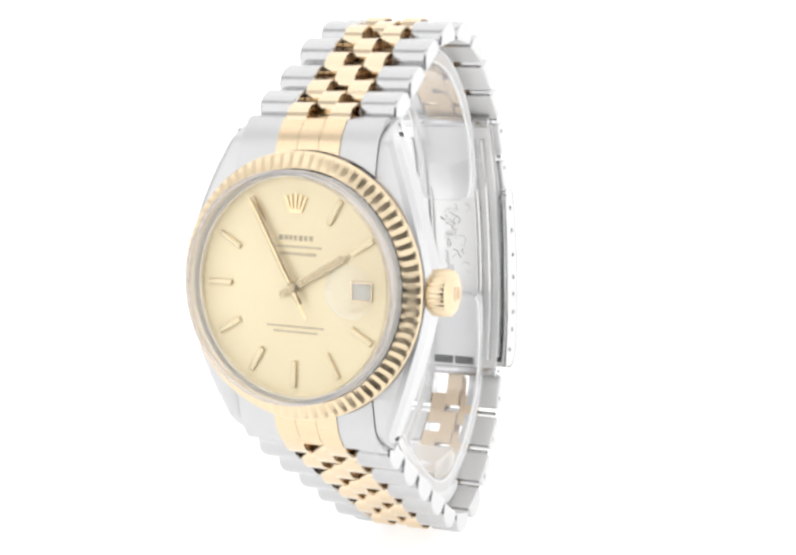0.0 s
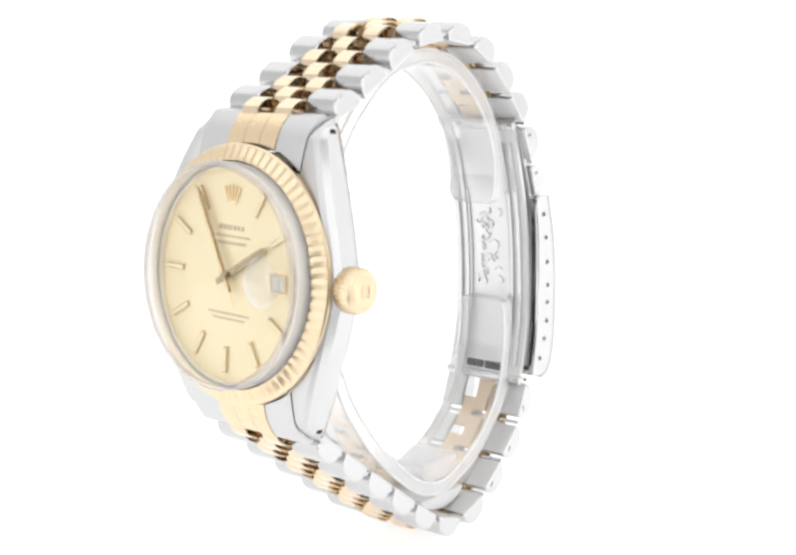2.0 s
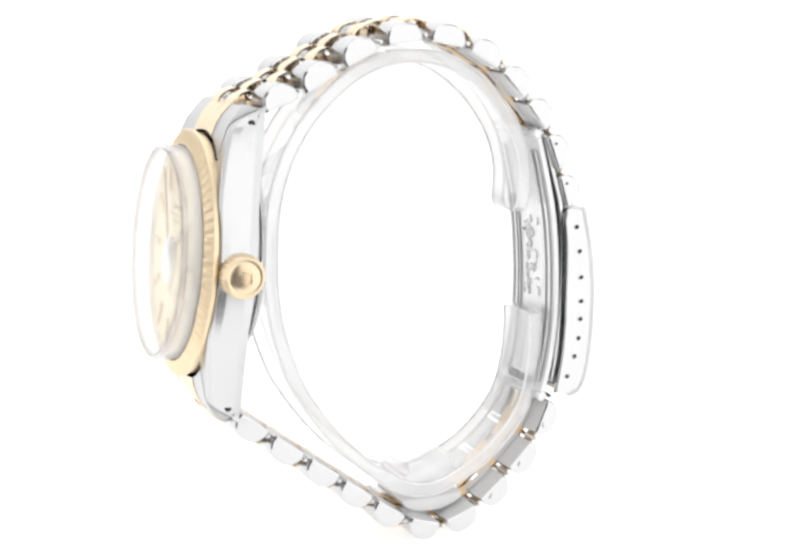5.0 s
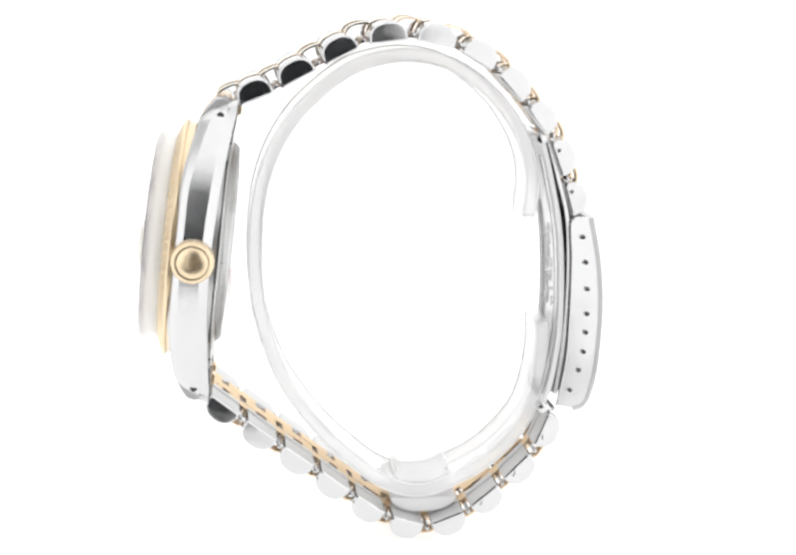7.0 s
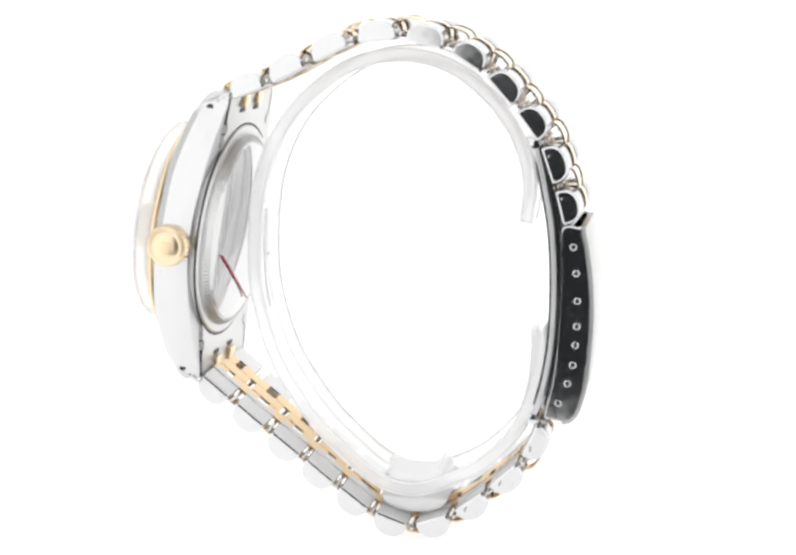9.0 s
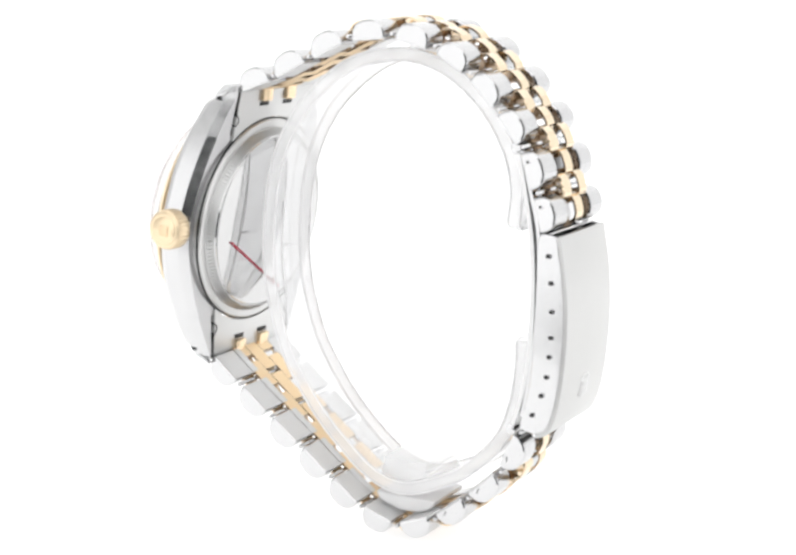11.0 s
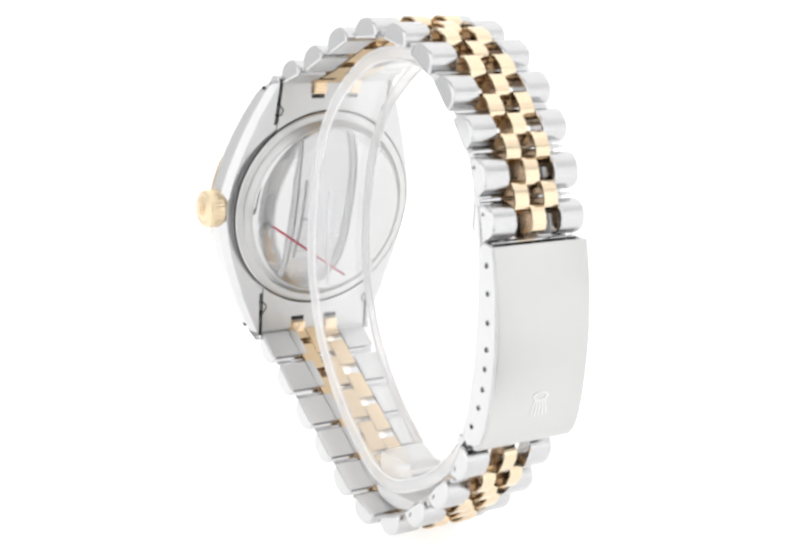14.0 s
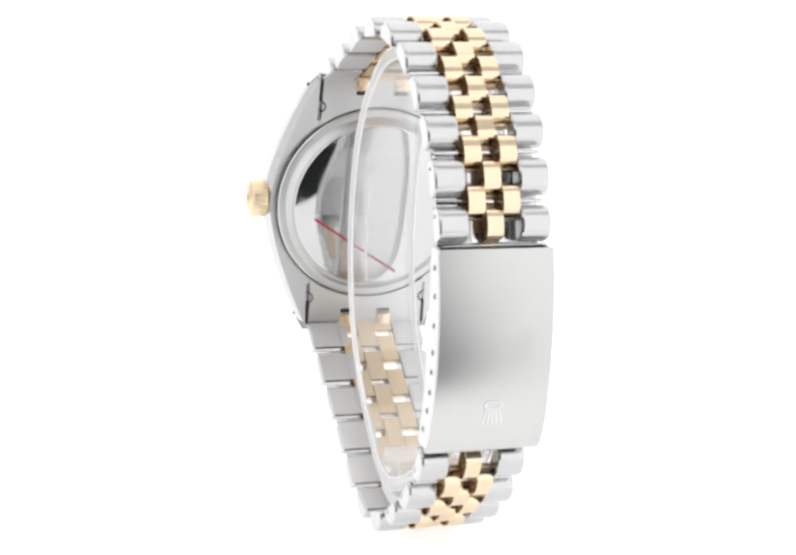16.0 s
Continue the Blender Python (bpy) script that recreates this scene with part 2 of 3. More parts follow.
# ---- the studio: one glowing white sheet swept up behind, unseen lit diffusers round it ----
def studio():
    gz = GROUND_Z * 1000
    prof = [(-92, gz)] + [(y, gz) for y in range(-90, 361, 30)]
    for i in range(1, 13):
        a = math.pi / 2 * i / 12
        prof.append((360 + 160 * math.sin(a), gz + 160 * (1 - math.cos(a))))
    prof.append((520, 520))
    bm = bmesh.new()
    rings = [[(x, y, z) for x in (-520, 520)] + [(x, y + 3 * (z > gz + 40), z - 3) for x in (520, -520)] for y, z in prof]
    loft(rings, bm=bm)
    tagged(new("ground", finish("ground", bm, TABLE)), "seamless white acrylic sheet with an added glow, swept up behind the watch", "ground", kind="structure")
    # unseen strips added to shape what polished steel reflects below the lens
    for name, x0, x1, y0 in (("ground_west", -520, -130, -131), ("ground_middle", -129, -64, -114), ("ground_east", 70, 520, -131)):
        tagged(new(name, finish(name, box(x0, x1, y0, -92.5, gz - 3, gz, bevel=0.5), TABLE)), "added unseen glowing strip along the table's front", "ground", kind="structure")
    for name, dims in (("wall_west", (-560, -540, -130, 560, gz - 60, 520)), ("wall_east", (540, 560, -130, 560, gz - 60, 520))):
        tagged(new(name, finish(name, box(*dims, bevel=2), PANEL_WEST if name == "wall_west" else PANEL)), "unseen glowing white wall of the light tent", "wall", kind="structure")
    # unseen front panels added to shape reflections: a slot for the lens, wider towards the table, hung short of the
    # table
    for name, outline in (("wall_south", [(-540, gz - 60), (-131, gz - 60), (-130, gz + 12), (-59, gz + 12), (-50, 2), (-50, 40), (-34, 47), (-34, 105), (-540, 105)]),
                          ("wall_south_east", [(62, gz + 12), (70, gz + 12), (71, gz - 60), (540, gz - 60), (540, 105), (31, 105), (31, 34), (47, 4)]),
                          ("wall_south_top", [(-540, 106), (540, 106), (540, 215), (-540, 215)])):
        bm = loft([[(x, y, z) for x, z in outline] for y in (-150, -132)])
        tagged(new(name, finish(name, bm, PANEL_FRONT)), "unseen glowing white wall of the light tent", "wall", kind="structure")
    # unseen dim panel added to soften the dark band that rounded links reflect
    bm = loft([[(x, -132, 216), (x, -93, 523), (x, -100, 524), (x, -140, 217)] for x in (-540, 540)])
    tagged(new("wall_south_slope", finish("wall_south_slope", bm, PANEL_DIM)), "added unseen panel with a dim glow, between front wall and ceiling", "wall", kind="structure")
    tagged(new("ceiling", finish("ceiling", box(-560, 560, -95, 560, 524, 544, bevel=2), PANEL_TOP)), "lit white fabric ceiling of the light tent", "ceiling", kind="structure")


studio()

# ---- the wristwatch ----
watch = tagged(new("wristwatch"), "steel and yellow gold wristwatch, champagne dial, clasped round clear cuff", "wristwatch")
BAND = pose(0, 0, 0, 0, -2.4, -22.3)
MIDDLE = Matrix.Translation((-0.01586, -0.0333, 0.00662))
CASE = MIDDLE @ pose(0, 0, 0, 0, -2.6, -24.3) @ pose(0, 0, 0, 83.3, 0, 0)
FACE = MIDDLE @ pose(0, 0, 0, 0, -2.6, -26.3) @ pose(0, 0, 0, 83.3, 0, 0)


def half_width(y):
    """Half the case's width at y along the lugs."""
    a = abs(y)
    return 18.0 - 6.4 * (a / 20.0) ** 1.5


def front(y):
    a = abs(y)
    drop = 1.8 * (max(0.0, a - 8) / 10.5) ** 1.6 + 3.6 * (max(0.0, a - 18.3) / 3.3) ** 1.7
    return -1.45 - drop


def rear(y):
    a = abs(y)
    return -6.7 - 1.5 * (min(a, 20) / 20) ** 2


def case_body():
    bm = bmesh.new()

    def section(y, k=1.0):
        w, zf, zb = half_width(y), front(y), rear(y)
        zm = (zf + zb) / 2
        zf, zb = zm + (zf - zm) * k, zm + (zb - zm) * k
        return w, zf, zb
    rings = []
    for i in range(29):
        y = -14 + i
        w, zf, zb = section(y)
        rings.append([(-w + 1.2, y, zf), (w - 1.2, y, zf), (w - 0.5, y, zf - 0.4), (w, y, zf - 1.35), (w, y, zb + 1.3), (w - 0.9, y, zb),
                      (-w + 0.9, y, zb), (-w, y, zb + 1.3), (-w, y, zf - 1.35), (-w + 0.5, y, zf - 0.4)])
    loft(rings, bm=bm)
    body = part("case", bm, LUG_SATIN, watch, "steel middle case, brushed front and polished flanks", CASE, sharp=24, ends=FLANK, steep=0.6)
    for sx in (-1, 1):
        for sy in (-1, 1):
            rings = []
            for i in range(15):
                y = 14.0 + 7.7 * i / 14
                end = max(0.0, (y - 20.6) / 1.1)
                k = math.sqrt(max(0.04, 1 - end * end)) if end > 0 else 1.0
                w, zf, zb = section(y, k)
                rings.append([(sx * x, sy * y, z) for x, z in ((10.05, zf - 0.1), (10.3, zf), (w - 1.2, zf), (w - 0.5, zf - 0.4 * k), (w, zf - 1.35 * k), (w, zb + 1.3 * k), (w - 0.8 * k, zb), (10.3, zb), (10.05, zb + 0.2))])
            part("lug", loft(rings), LUG_SATIN, body, "", sharp=24, ends=FLANK, steep=0.6)
    return body


def case_parts():
    body = case_body()
    for sx in (-1, 1):
        for sy in (-1, 1):
            w = half_width(19.4)
            part("lug_hole", lathe([(0.01, 0.03), (0.5, 0.03), (0.5, -0.3), (0.01, -0.3)], 20), DARK, body, "black disc for the shade in a drilled hole",
                 at(sx * (w + 0.02), sy * 19.4, -6.0, 0, sx * 90, 0))
    # fluted bezel
    n = 72 * 8
    prof = [(16.85, -2.5), (16.9, -1.45), (17.32, -1.35), (17.35, -1.05), (17.2, -0.85), (17.05, -0.76), (16.6, -0.56), (15.9, -0.26), (15.4, -0.04), (15.15, 0.0), (15.1, -0.1), (15.1, -1.6)]
    depth = [0, 0, 0, 0, 0, 0.6, 1, 1, 0.7, 0.0, 0, 0]
    rings = []
    for (r, z), d in zip(prof, depth):
        ring = []
        for i in range(n):
            a = 2 * math.pi * i / n
            saw = abs(((i / 8.0) % 1.0) * 2 - 1)
            ring.append(((r - 0.16 * d * saw) * math.cos(a), (r - 0.16 * d * saw) * math.sin(a), z - 0.2 * d * saw))
        rings.append(ring)
    part("bezel", loft(rings, cap=False), BEZEL_GOLD, watch, "fluted yellow gold bezel", CASE, sharp=18)
    # domed acrylic crystal with a magnifier
    crystal = part("crystal", lathe([(0.02, 3.05), (6, 3.03), (11, 2.96), (14.0, 2.86), (14.35, 2.8), (14.0, 2.4), (11, 1.6), (6, 1.6), (0.02, 1.65)], 128, cap=False),
                   CRYSTAL, watch, "clear domed acrylic crystal", CASE)
    crystal.visible_shadow = False
    for name, profile, mat, label in (("crystal_edge", [(14.98, 2.2), (14.98, 0.2), (14.9, -0.25), (14.45, -0.25), (14.4, 0.9), (14.4, 2.3), (14.6, 2.5)], RIM, "thick crystal side, whitened for refracted light"),
                                      ("crystal_corner", [(14.6, 2.8), (14.9, 2.7), (15.06, 2.45), (15.08, 2.0), (14.99, 2.0), (14.99, 2.4), (14.6, 2.7)], RIM_LINE, "thin ring tinted for the grey line refracted at the corner"),
                                      ("crystal_inner_corner", [(14.2, 2.84), (14.36, 2.8), (14.36, 2.3), (14.2, 2.3)], RIM_LINE, "thin ring tinted for the grey line refracted at the corner")):
        part(name, lathe(profile + profile[:1], 128, cap=False), mat, crystal, label, sharp=50).visible_shadow = False
    part("magnifier", lathe([(0.02, 0.62), (1.2, 0.59), (2.3, 0.48), (3.0, 0.32), (3.35, 0.02), (3.3, -0.05), (0.02, -0.05)], 48),
         LENS, watch, "clear bulging date magnifier", CASE @ at(9.2, 0.2, 3.06)).visible_shadow = False
    # case back
    back = part("case_back", lathe([(13.6, -8.9), (13.4, -9.1), (13.0, -9.25), (9, -9.45), (5, -9.55), (0.02, -9.6)], 120, cap=False),
                BACK_STEEL, watch, "polished steel screw case back", CASE, sharp=24)
    part("rim", lathe([(16.0, -6.2), (16.0, -7.75), (15.8, -7.95), (15.0, -8.05), (14.75, -8.0), (14.6, -8.1), (14.5, -8.25), (13.7, -8.95), (13.5, -8.95)], 120, cap=False), BACK_SATIN, back, "satin steel rim", sharp=24)
    bm = bmesh.new()
    for i in range(150):
        a = 2 * math.pi * i / 150
        p = [(14.5, -8.1), (14.45, -8.35), (13.75, -9.0), (13.55, -8.9)]
        da = 0.0105
        r1 = [((r + 0.17) * math.cos(a - da), (r + 0.17) * math.sin(a - da), z - 0.05) for r, z in p]
        r2 = [((r + 0.17) * math.cos(a + da), (r + 0.17) * math.sin(a + da), z - 0.05) for r, z in p]
        loft([r1, r2], bm=bm)
    part("coin_edge", bm, BACK_SATIN, watch, "knurled steel ring", CASE)
    # black ring that paints the shade of the gap round the case back
    part("groove", lathe([(15.98, -7.4), (15.98, -7.62), (16.2, -7.62), (16.2, -7.4)], 120, cap=False), DARK, watch, "black ring for the shaded gap round the case back", CASE)
    bm = box(-8.5, 8.5, -0.17, 0.17, -0.05, 0.05, 0.02)
    part("film_line", bm, RED, watch, "thin red line on protective film", CASE @ at(2.9, -6.7, -9.62, 0, 0, 32.9))
    # crown
    n = 30 * 6
    prof = [(1.6, 0), (2.2, 0.05), (2.85, 0.25), (3.0, 0.5), (3.0, 2.3), (2.8, 2.7), (2.4, 2.92), (2.1, 2.88), (2.0, 2.97), (1.2, 3.15), (0.05, 3.22)]
    depth = [0, 0, 0.6, 1, 1, 0.5, 0, 0, 0, 0, 0]
    rings = [[((r - 0.11 * d * (0.5 + 0.5 * math.cos(2 * math.pi * i / 6))) * math.cos(2 * math.pi * i / n), (r - 0.11 * d * (0.5 + 0.5 * math.cos(2 * math.pi * i / 6))) * math.sin(2 * math.pi * i / n), z) for i in range(n)] for (r, z), d in zip(prof, depth)]
    crown = part("winding_crown", loft(rings), BEZEL_GOLD, watch, "coin-edged yellow gold winding crown", CASE @ at(17.2, 0, -4.35, 0, 90, 0))
    bm = box(-0.7, 0.7, -0.95, -0.7, -0.1, 0.12, 0.05)
    for k in range(-2, 3):
        box(0.36 * k - 0.09, 0.36 * k + 0.09, -0.8, 0.75 - 0.14 * abs(k), -0.12 - 0.02 * abs(k), 0.12, 0.04, bm)
    part("emblem", bm, GOLD_SATIN, crown, "raised plain emblem", at(0, 0, 3.2, 0, 0, 90))
    # end links between the lugs
    for sy in (1, -1):
        for name, x0, x1, mat, lift in (("end_link", -9.95, -4.65, LUG_SATIN, 0), ("end_link", 4.65, 9.95, LUG_SATIN, 0), ("gold_end_link", -4.6, -1.56, GOLD_SATIN, 0.12),
                                        ("gold_end_link", -1.5, 1.5, GOLD_SATIN, 0.12), ("gold_end_link", 1.56, 4.6, GOLD_SATIN, 0.12)):
            rings = []
            for i in range(9):
                x = x0 + (x1 - x0) * i / 8
                y0 = math.sqrt(17.42 ** 2 - x * x)
                ring = []
                for j in range(8):
                    y = y0 + (21.4 - y0) * j / 7
                    drop = 1.8 * (max(0.0, y - 8) / 10.5) ** 1.6 + 1.2 * (max(0.0, y - 18.3) / 3.3) ** 1.7
                    ring.append((x, sy * y, -1.4 - drop + lift))
                ring += [(x, sy * 21.7, -6.2), (x, sy * 21.3, -7.1), (x, sy * 20.4, -7.3), (x, sy * y0, -6.7)]
                rings.append(ring)
            part(name, loft(rings), mat, watch, "", CASE, sharp=30)
        rings = []
        for i in range(21):
            x = -9.75 + 19.5 * i / 20
            y0 = math.sqrt(16.35 ** 2 - x * x)
            rings.append([(x, sy * y0, -6.8), (x, sy * y0, -7.7), (x, sy * 20.7, -8.3), (x, sy * 21.2, -8.1), (x, sy * 21.2, -7.4)])
        plate = part("end_link_rear", loft(rings), BACK_SATIN, watch, "", CASE)
        for sx in (-1, 1):
            # black strip laid along the seam as its shade
            line = smooth_path([(9.92, 20.8), (9.92, 19.0), (9.9, 17.5), (9.6, 16.95), (9.2, 16.5), (9.3, 15.9), (9.8, 15.45)], 4)
            strip = []
            for k, (x, y) in enumerate(line):
                a, b = line[max(k - 1, 0)], line[min(k + 1, len(line) - 1)]
                d = Vector((b[0] - a[0], b[1] - a[1])).normalized() * 0.12
                top = min(rear(y), -7.7 - 0.6 * (y - 13.2) / 7.5) - 0.03
                strip.append([(sx * (x + w * d.y), sy * (y - w * d.x), z) for w, z in ((-1, top), (1, top), (1, -7.0), (-1, -7.0))])
            part("seam", loft(strip), DARK, plate, "black strip for the shaded seam beside the lug")
        for x in (-3.1, 3.1):
            part("slot", box(x - 1.15, x + 1.15, min(sy * 18.3, sy * 19.0), max(sy * 18.3, sy * 19.0), -8.12, -7.9, 0.05), DARK, plate, "black block for the shade in a slot")
            part("hook", box(x - 1.2, x + 1.2, min(sy * 19.1, sy * 22.0), max(sy * 19.1, sy * 22.0), -8.75, -8.0, 0.2), GOLD_SATIN, plate, "small yellow gold hook")


def dial_parts():
    dial = part("dial", lathe([(0.02, 0.0), (14.3, 0.0), (14.3, -0.5), (0.02, -0.5)], 128), DIAL, watch, "champagne gold sunburst dial", FACE)
    part("inner_ring", lathe([(14.1, -0.02), (14.12, 0.45), (14.2, 0.6), (14.35, 0.6), (14.35, -0.02)], 128, cap=False), RING, watch, "satin ring round the dial", FACE)
    for h in range(1, 12):
        if h == 3:
            continue
        a = -30 * h
        bm = box(-0.37, 0.37, 9.5, 13.0, 0.02, 0.36, 0.06)
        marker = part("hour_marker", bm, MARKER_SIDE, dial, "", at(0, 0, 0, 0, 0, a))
        part("inlay", box(-0.24, 0.24, 9.65, 12.85, 0.3, 0.43, 0.04), DIAL, marker, "pale champagne top")
    # plain fan shape in place of the emblem at twelve
    bm = box(-0.95, 0.95, 9.5, 9.95, 0.02, 0.3, 0.08)
    for k in range(-2, 3):
        tmp = box(-0.16, 0.16, 0, 2.2 - 0.12 * abs(k), 0.02, 0.3, 0.06)
        bmesh.ops.rotate(tmp, verts=tmp.verts, cent=(0, 0, 0), matrix=Matrix.Rotation(radians(-11 * k), 3, "Z"))
        bmesh.ops.translate(tmp, verts=tmp.verts, vec=(0.4 * k, 9.8, 0))
        me = bpy.data.meshes.new("tmp")
        tmp.to_mesh(me)
        tmp.free()
        bm.from_mesh(me)
        bpy.data.meshes.remove(me)
    part("emblem", bm, MARKER, dial, "raised plain gold emblem")
    # lines of print as plain bars
    for name, x0, x1, y, h in (("print_bar", -2.6, 2.7, 6.3, 0.66), ("print_bar", -3.7, 3.9, 5.15, 0.28), ("print_bar", -2.9, 3.0, 4.25, 0.42),
                               ("print_bar", -4.2, 4.2, -5.1, 0.28), ("print_bar", -3.2, 3.4, -5.8, 0.28)):
        k = x0
        rng = random.Random(int(abs(y) * 100))
        bm = bmesh.new()
        while k < x1:
            w = rng.uniform(0.22, 0.42) * (1.6 if h > 0.6 else 1)
            box(k, min(k + w, x1), y - h / 2, y + h / 2, 0.005, 0.02, 0, bm)
            k += w + rng.uniform(0.12, 0.22) * (1.5 if h > 0.6 else 1)
        part(name, bm, PRINT, dial)
    bm = bmesh.new()
    for i in range(60):
        a = 2 * math.pi * i / 60
        loft([[(r * math.cos(a) - s * math.sin(a), r * math.sin(a) + s * math.cos(a), z) for r, s in ((13.55, -0.03), (13.95, -0.03), (13.95, 0.03), (13.55, 0.03))] for z in (0.004, 0.015)], bm=bm)
    tagged(part("minute_track", bm, PRINT, dial), kind="stuff")
    # date opening
    date = part("date_window", box(8.35, 10.95, -0.95, 1.05, 0.01, 0.05, 0), DATE_WHITE, dial, "pale date disc in a small window")
    bm = bmesh.new()
    for b in ((8.1, 8.35, -1.2, 1.3), (10.95, 11.2, -1.2, 1.3), (8.35, 10.95, -1.2, -0.95), (8.35, 10.95, 1.05, 1.3)):
        box(*b, 0.01, 0.25, 0.04, bm)
    part("frame", bm, GOLD, date, "thin gold frame")
    # pointers
    def pointer(name, angle, length, tail, width, z, mat, label):
        w = width / 2
        outline = [(-w * 0.8, -tail), (w * 0.8, -tail), (w, 0), (w, length * 0.9), (0, length), (-w, length * 0.9), (-w, 0)]
        return part(name, loft([[(x, y, z0) for x, y in outline] for z0 in (z, z + 0.14)]), mat, dial, label, at(0, 0, 0, 0, 0, angle))
    pointer("hour_hand", -60.4, 8.9, 2.2, 0.95, 0.62, POINTER, "gold baton hour hand")
    pointer("minute_hand", 29.6, 12.9, 2.4, 0.85, 0.82, POINTER, "gold baton minute hand")
    pointer("second_hand", 29.8, 13.3, 4.4, 0.26, 1.02, MARKER, "thin bright gold second hand")
    part("centre_cap", lathe([(0.02, 1.3), (0.5, 1.28), (0.62, 1.15), (0.62, 0.6)], 24, cap=False), POINTER, dial)


case_parts()
dial_parts()

# ---- bracelet: joints of the loop in its own plane, from the upper lugs over the top to the clasp, then back below ----
TOP = [(-26.8, 26.1), (-20.9, 28.4), (-15.0, 31.5), (-8.7, 34.6), (-2.0, 35.3), (4.5, 33.9), (9.8, 30.6), (14.1, 25.9), (17.8, 21.1), (20.0, 15.0), (21.6, 9.2)]
LOW = [(18.8, -19.1), (16.1, -25.3), (11.3, -30.0), (6.3, -34.0), (0.4, -36.2), (-5.4, -34.3), (-10.6, -30.5), (-15.8, -26.5), (-21.1, -22.5), (-26.6, -18.2), (-31.5, -14.3)]


def row_pose(p, q, x, u=0.5):
    """The pose of a link between the joints p and q: y along the loop, z outwards."""
    d = Vector((q[0] - p[0], q[1] - p[1]))
    a = math.degrees(math.atan2(d.y, d.x))
    return BAND @ at(x, p[0] + d.x * u, p[1] + d.y * u, a, 0, 0)


def twist(s, half, upper):
    """The upper half leans about its edge on the crown's side, more towards the clasp."""
    a = 3.0 * s if upper else 0.0
    return at(0, 0, half * math.sin(radians(a)), 0, a, 0)


def bracelet():
    for loop, from_case in ((TOP, True), (LOW, False)):
        n = len(loop) - 1
        for k in range(n):
            s = (k + 0.5) / n if from_case else 1 - (k + 0.5) / n
            half = 10.0 - 2.2 * s
            mid = -1.2 - 0.8 * s
            p, q = loop[k], loop[k + 1]
            pitch = math.dist(p, q)
            col = half * 2 * 0.153
            if not from_case:
                half, mid = half - 0.12, mid - 0.12
            m = row_pose(p, q, mid) @ twist(s, half, from_case)
            length = min(pitch, 6.6) * 0.83
            sec = dome(length, 3.0)
            link = part("steel_link", prism(sec, 1.5 * col + 0.06, half, 0.32), SATIN, watch, "", m, sharp=15, ends=STEEL, steep=0.75, under=INNER)
            if from_case and k >= n - 2:
                part("pin_end", lathe([(0.02, 0.03), (0.22, 0.03), (0.24, 0.06), (0.36, 0.05), (0.38, -0.1)], 16, cap=False), STEEL, link, "", at(half, -length * 0.22, 0.95, 0, 90, 0))
                part("pin_shade", lathe([(0.02, 0.045), (0.2, 0.045), (0.2, -0.05)], 12, cap=False), DARK, link, "", at(half, -length * 0.22, 0.95, 0, 90, 0))
            if not from_case and k < 3:
                part("screw_slot", box(-0.03, 0.03, -0.4, 0.4, -0.08, 0.08, 0.02), DARK, link, "black bar for the shade in a screw slot", at(half, length * 0.2, 0.8, 25, 0, 0))
            if not from_case or k >= 5:
                part("inner_flange", box(1.5 * col - 1.1, 1.5 * col + 0.3, -length * 0.47, length * 0.47, -0.14, 0.02, 0.05), INNER, link, "thin steel flange")
            part("steel_link", prism(sec, -half, -1.5 * col - 0.06, 0.32), SATIN, watch, "", m, sharp=15, ends=STEEL, steep=0.75, under=INNER)
            # the foot takes the darkened gold, painting shade into the gaps
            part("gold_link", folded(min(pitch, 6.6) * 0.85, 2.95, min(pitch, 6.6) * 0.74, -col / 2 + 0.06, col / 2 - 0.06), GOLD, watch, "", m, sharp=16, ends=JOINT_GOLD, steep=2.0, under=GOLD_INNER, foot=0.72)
        for k in range(n + 1):
            s = k / n if from_case else 1 - k / n
            half = 10.0 - 2.2 * s
            mid = -1.2 - 0.8 * s
            col = half * 2 * 0.153
            a, b = loop[max(k - 1, 0)], loop[min(k + 1, n)]
            d = Vector((b[0] - a[0], b[1] - a[1]))
            ang = math.degrees(math.atan2(d.y, d.x))
            if not from_case:
                half, mid = half - 0.12, mid - 0.12
            m = BAND @ at(mid, loop[k][0], loop[k][1], ang, 0, 0) @ twist(s, half, from_case)
            part("hinge_pin", prism([(0.3 * math.cos(t), 0.75 + 0.3 * math.sin(t)) for t in [i * math.pi / 4 for i in range(8)]], -half + 0.4, half - 0.4, 0.05), STEEL, watch, "", m)
            if from_case and k == n or not from_case and k == 0:
                continue
            length = 5.05
            for sx in (-1, 1):
                x0, x1 = sorted((sx * (col / 2 + 0.06), sx * (1.5 * col - 0.05)))
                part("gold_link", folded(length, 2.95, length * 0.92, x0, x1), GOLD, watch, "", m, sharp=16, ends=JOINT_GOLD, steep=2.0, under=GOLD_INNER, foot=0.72)


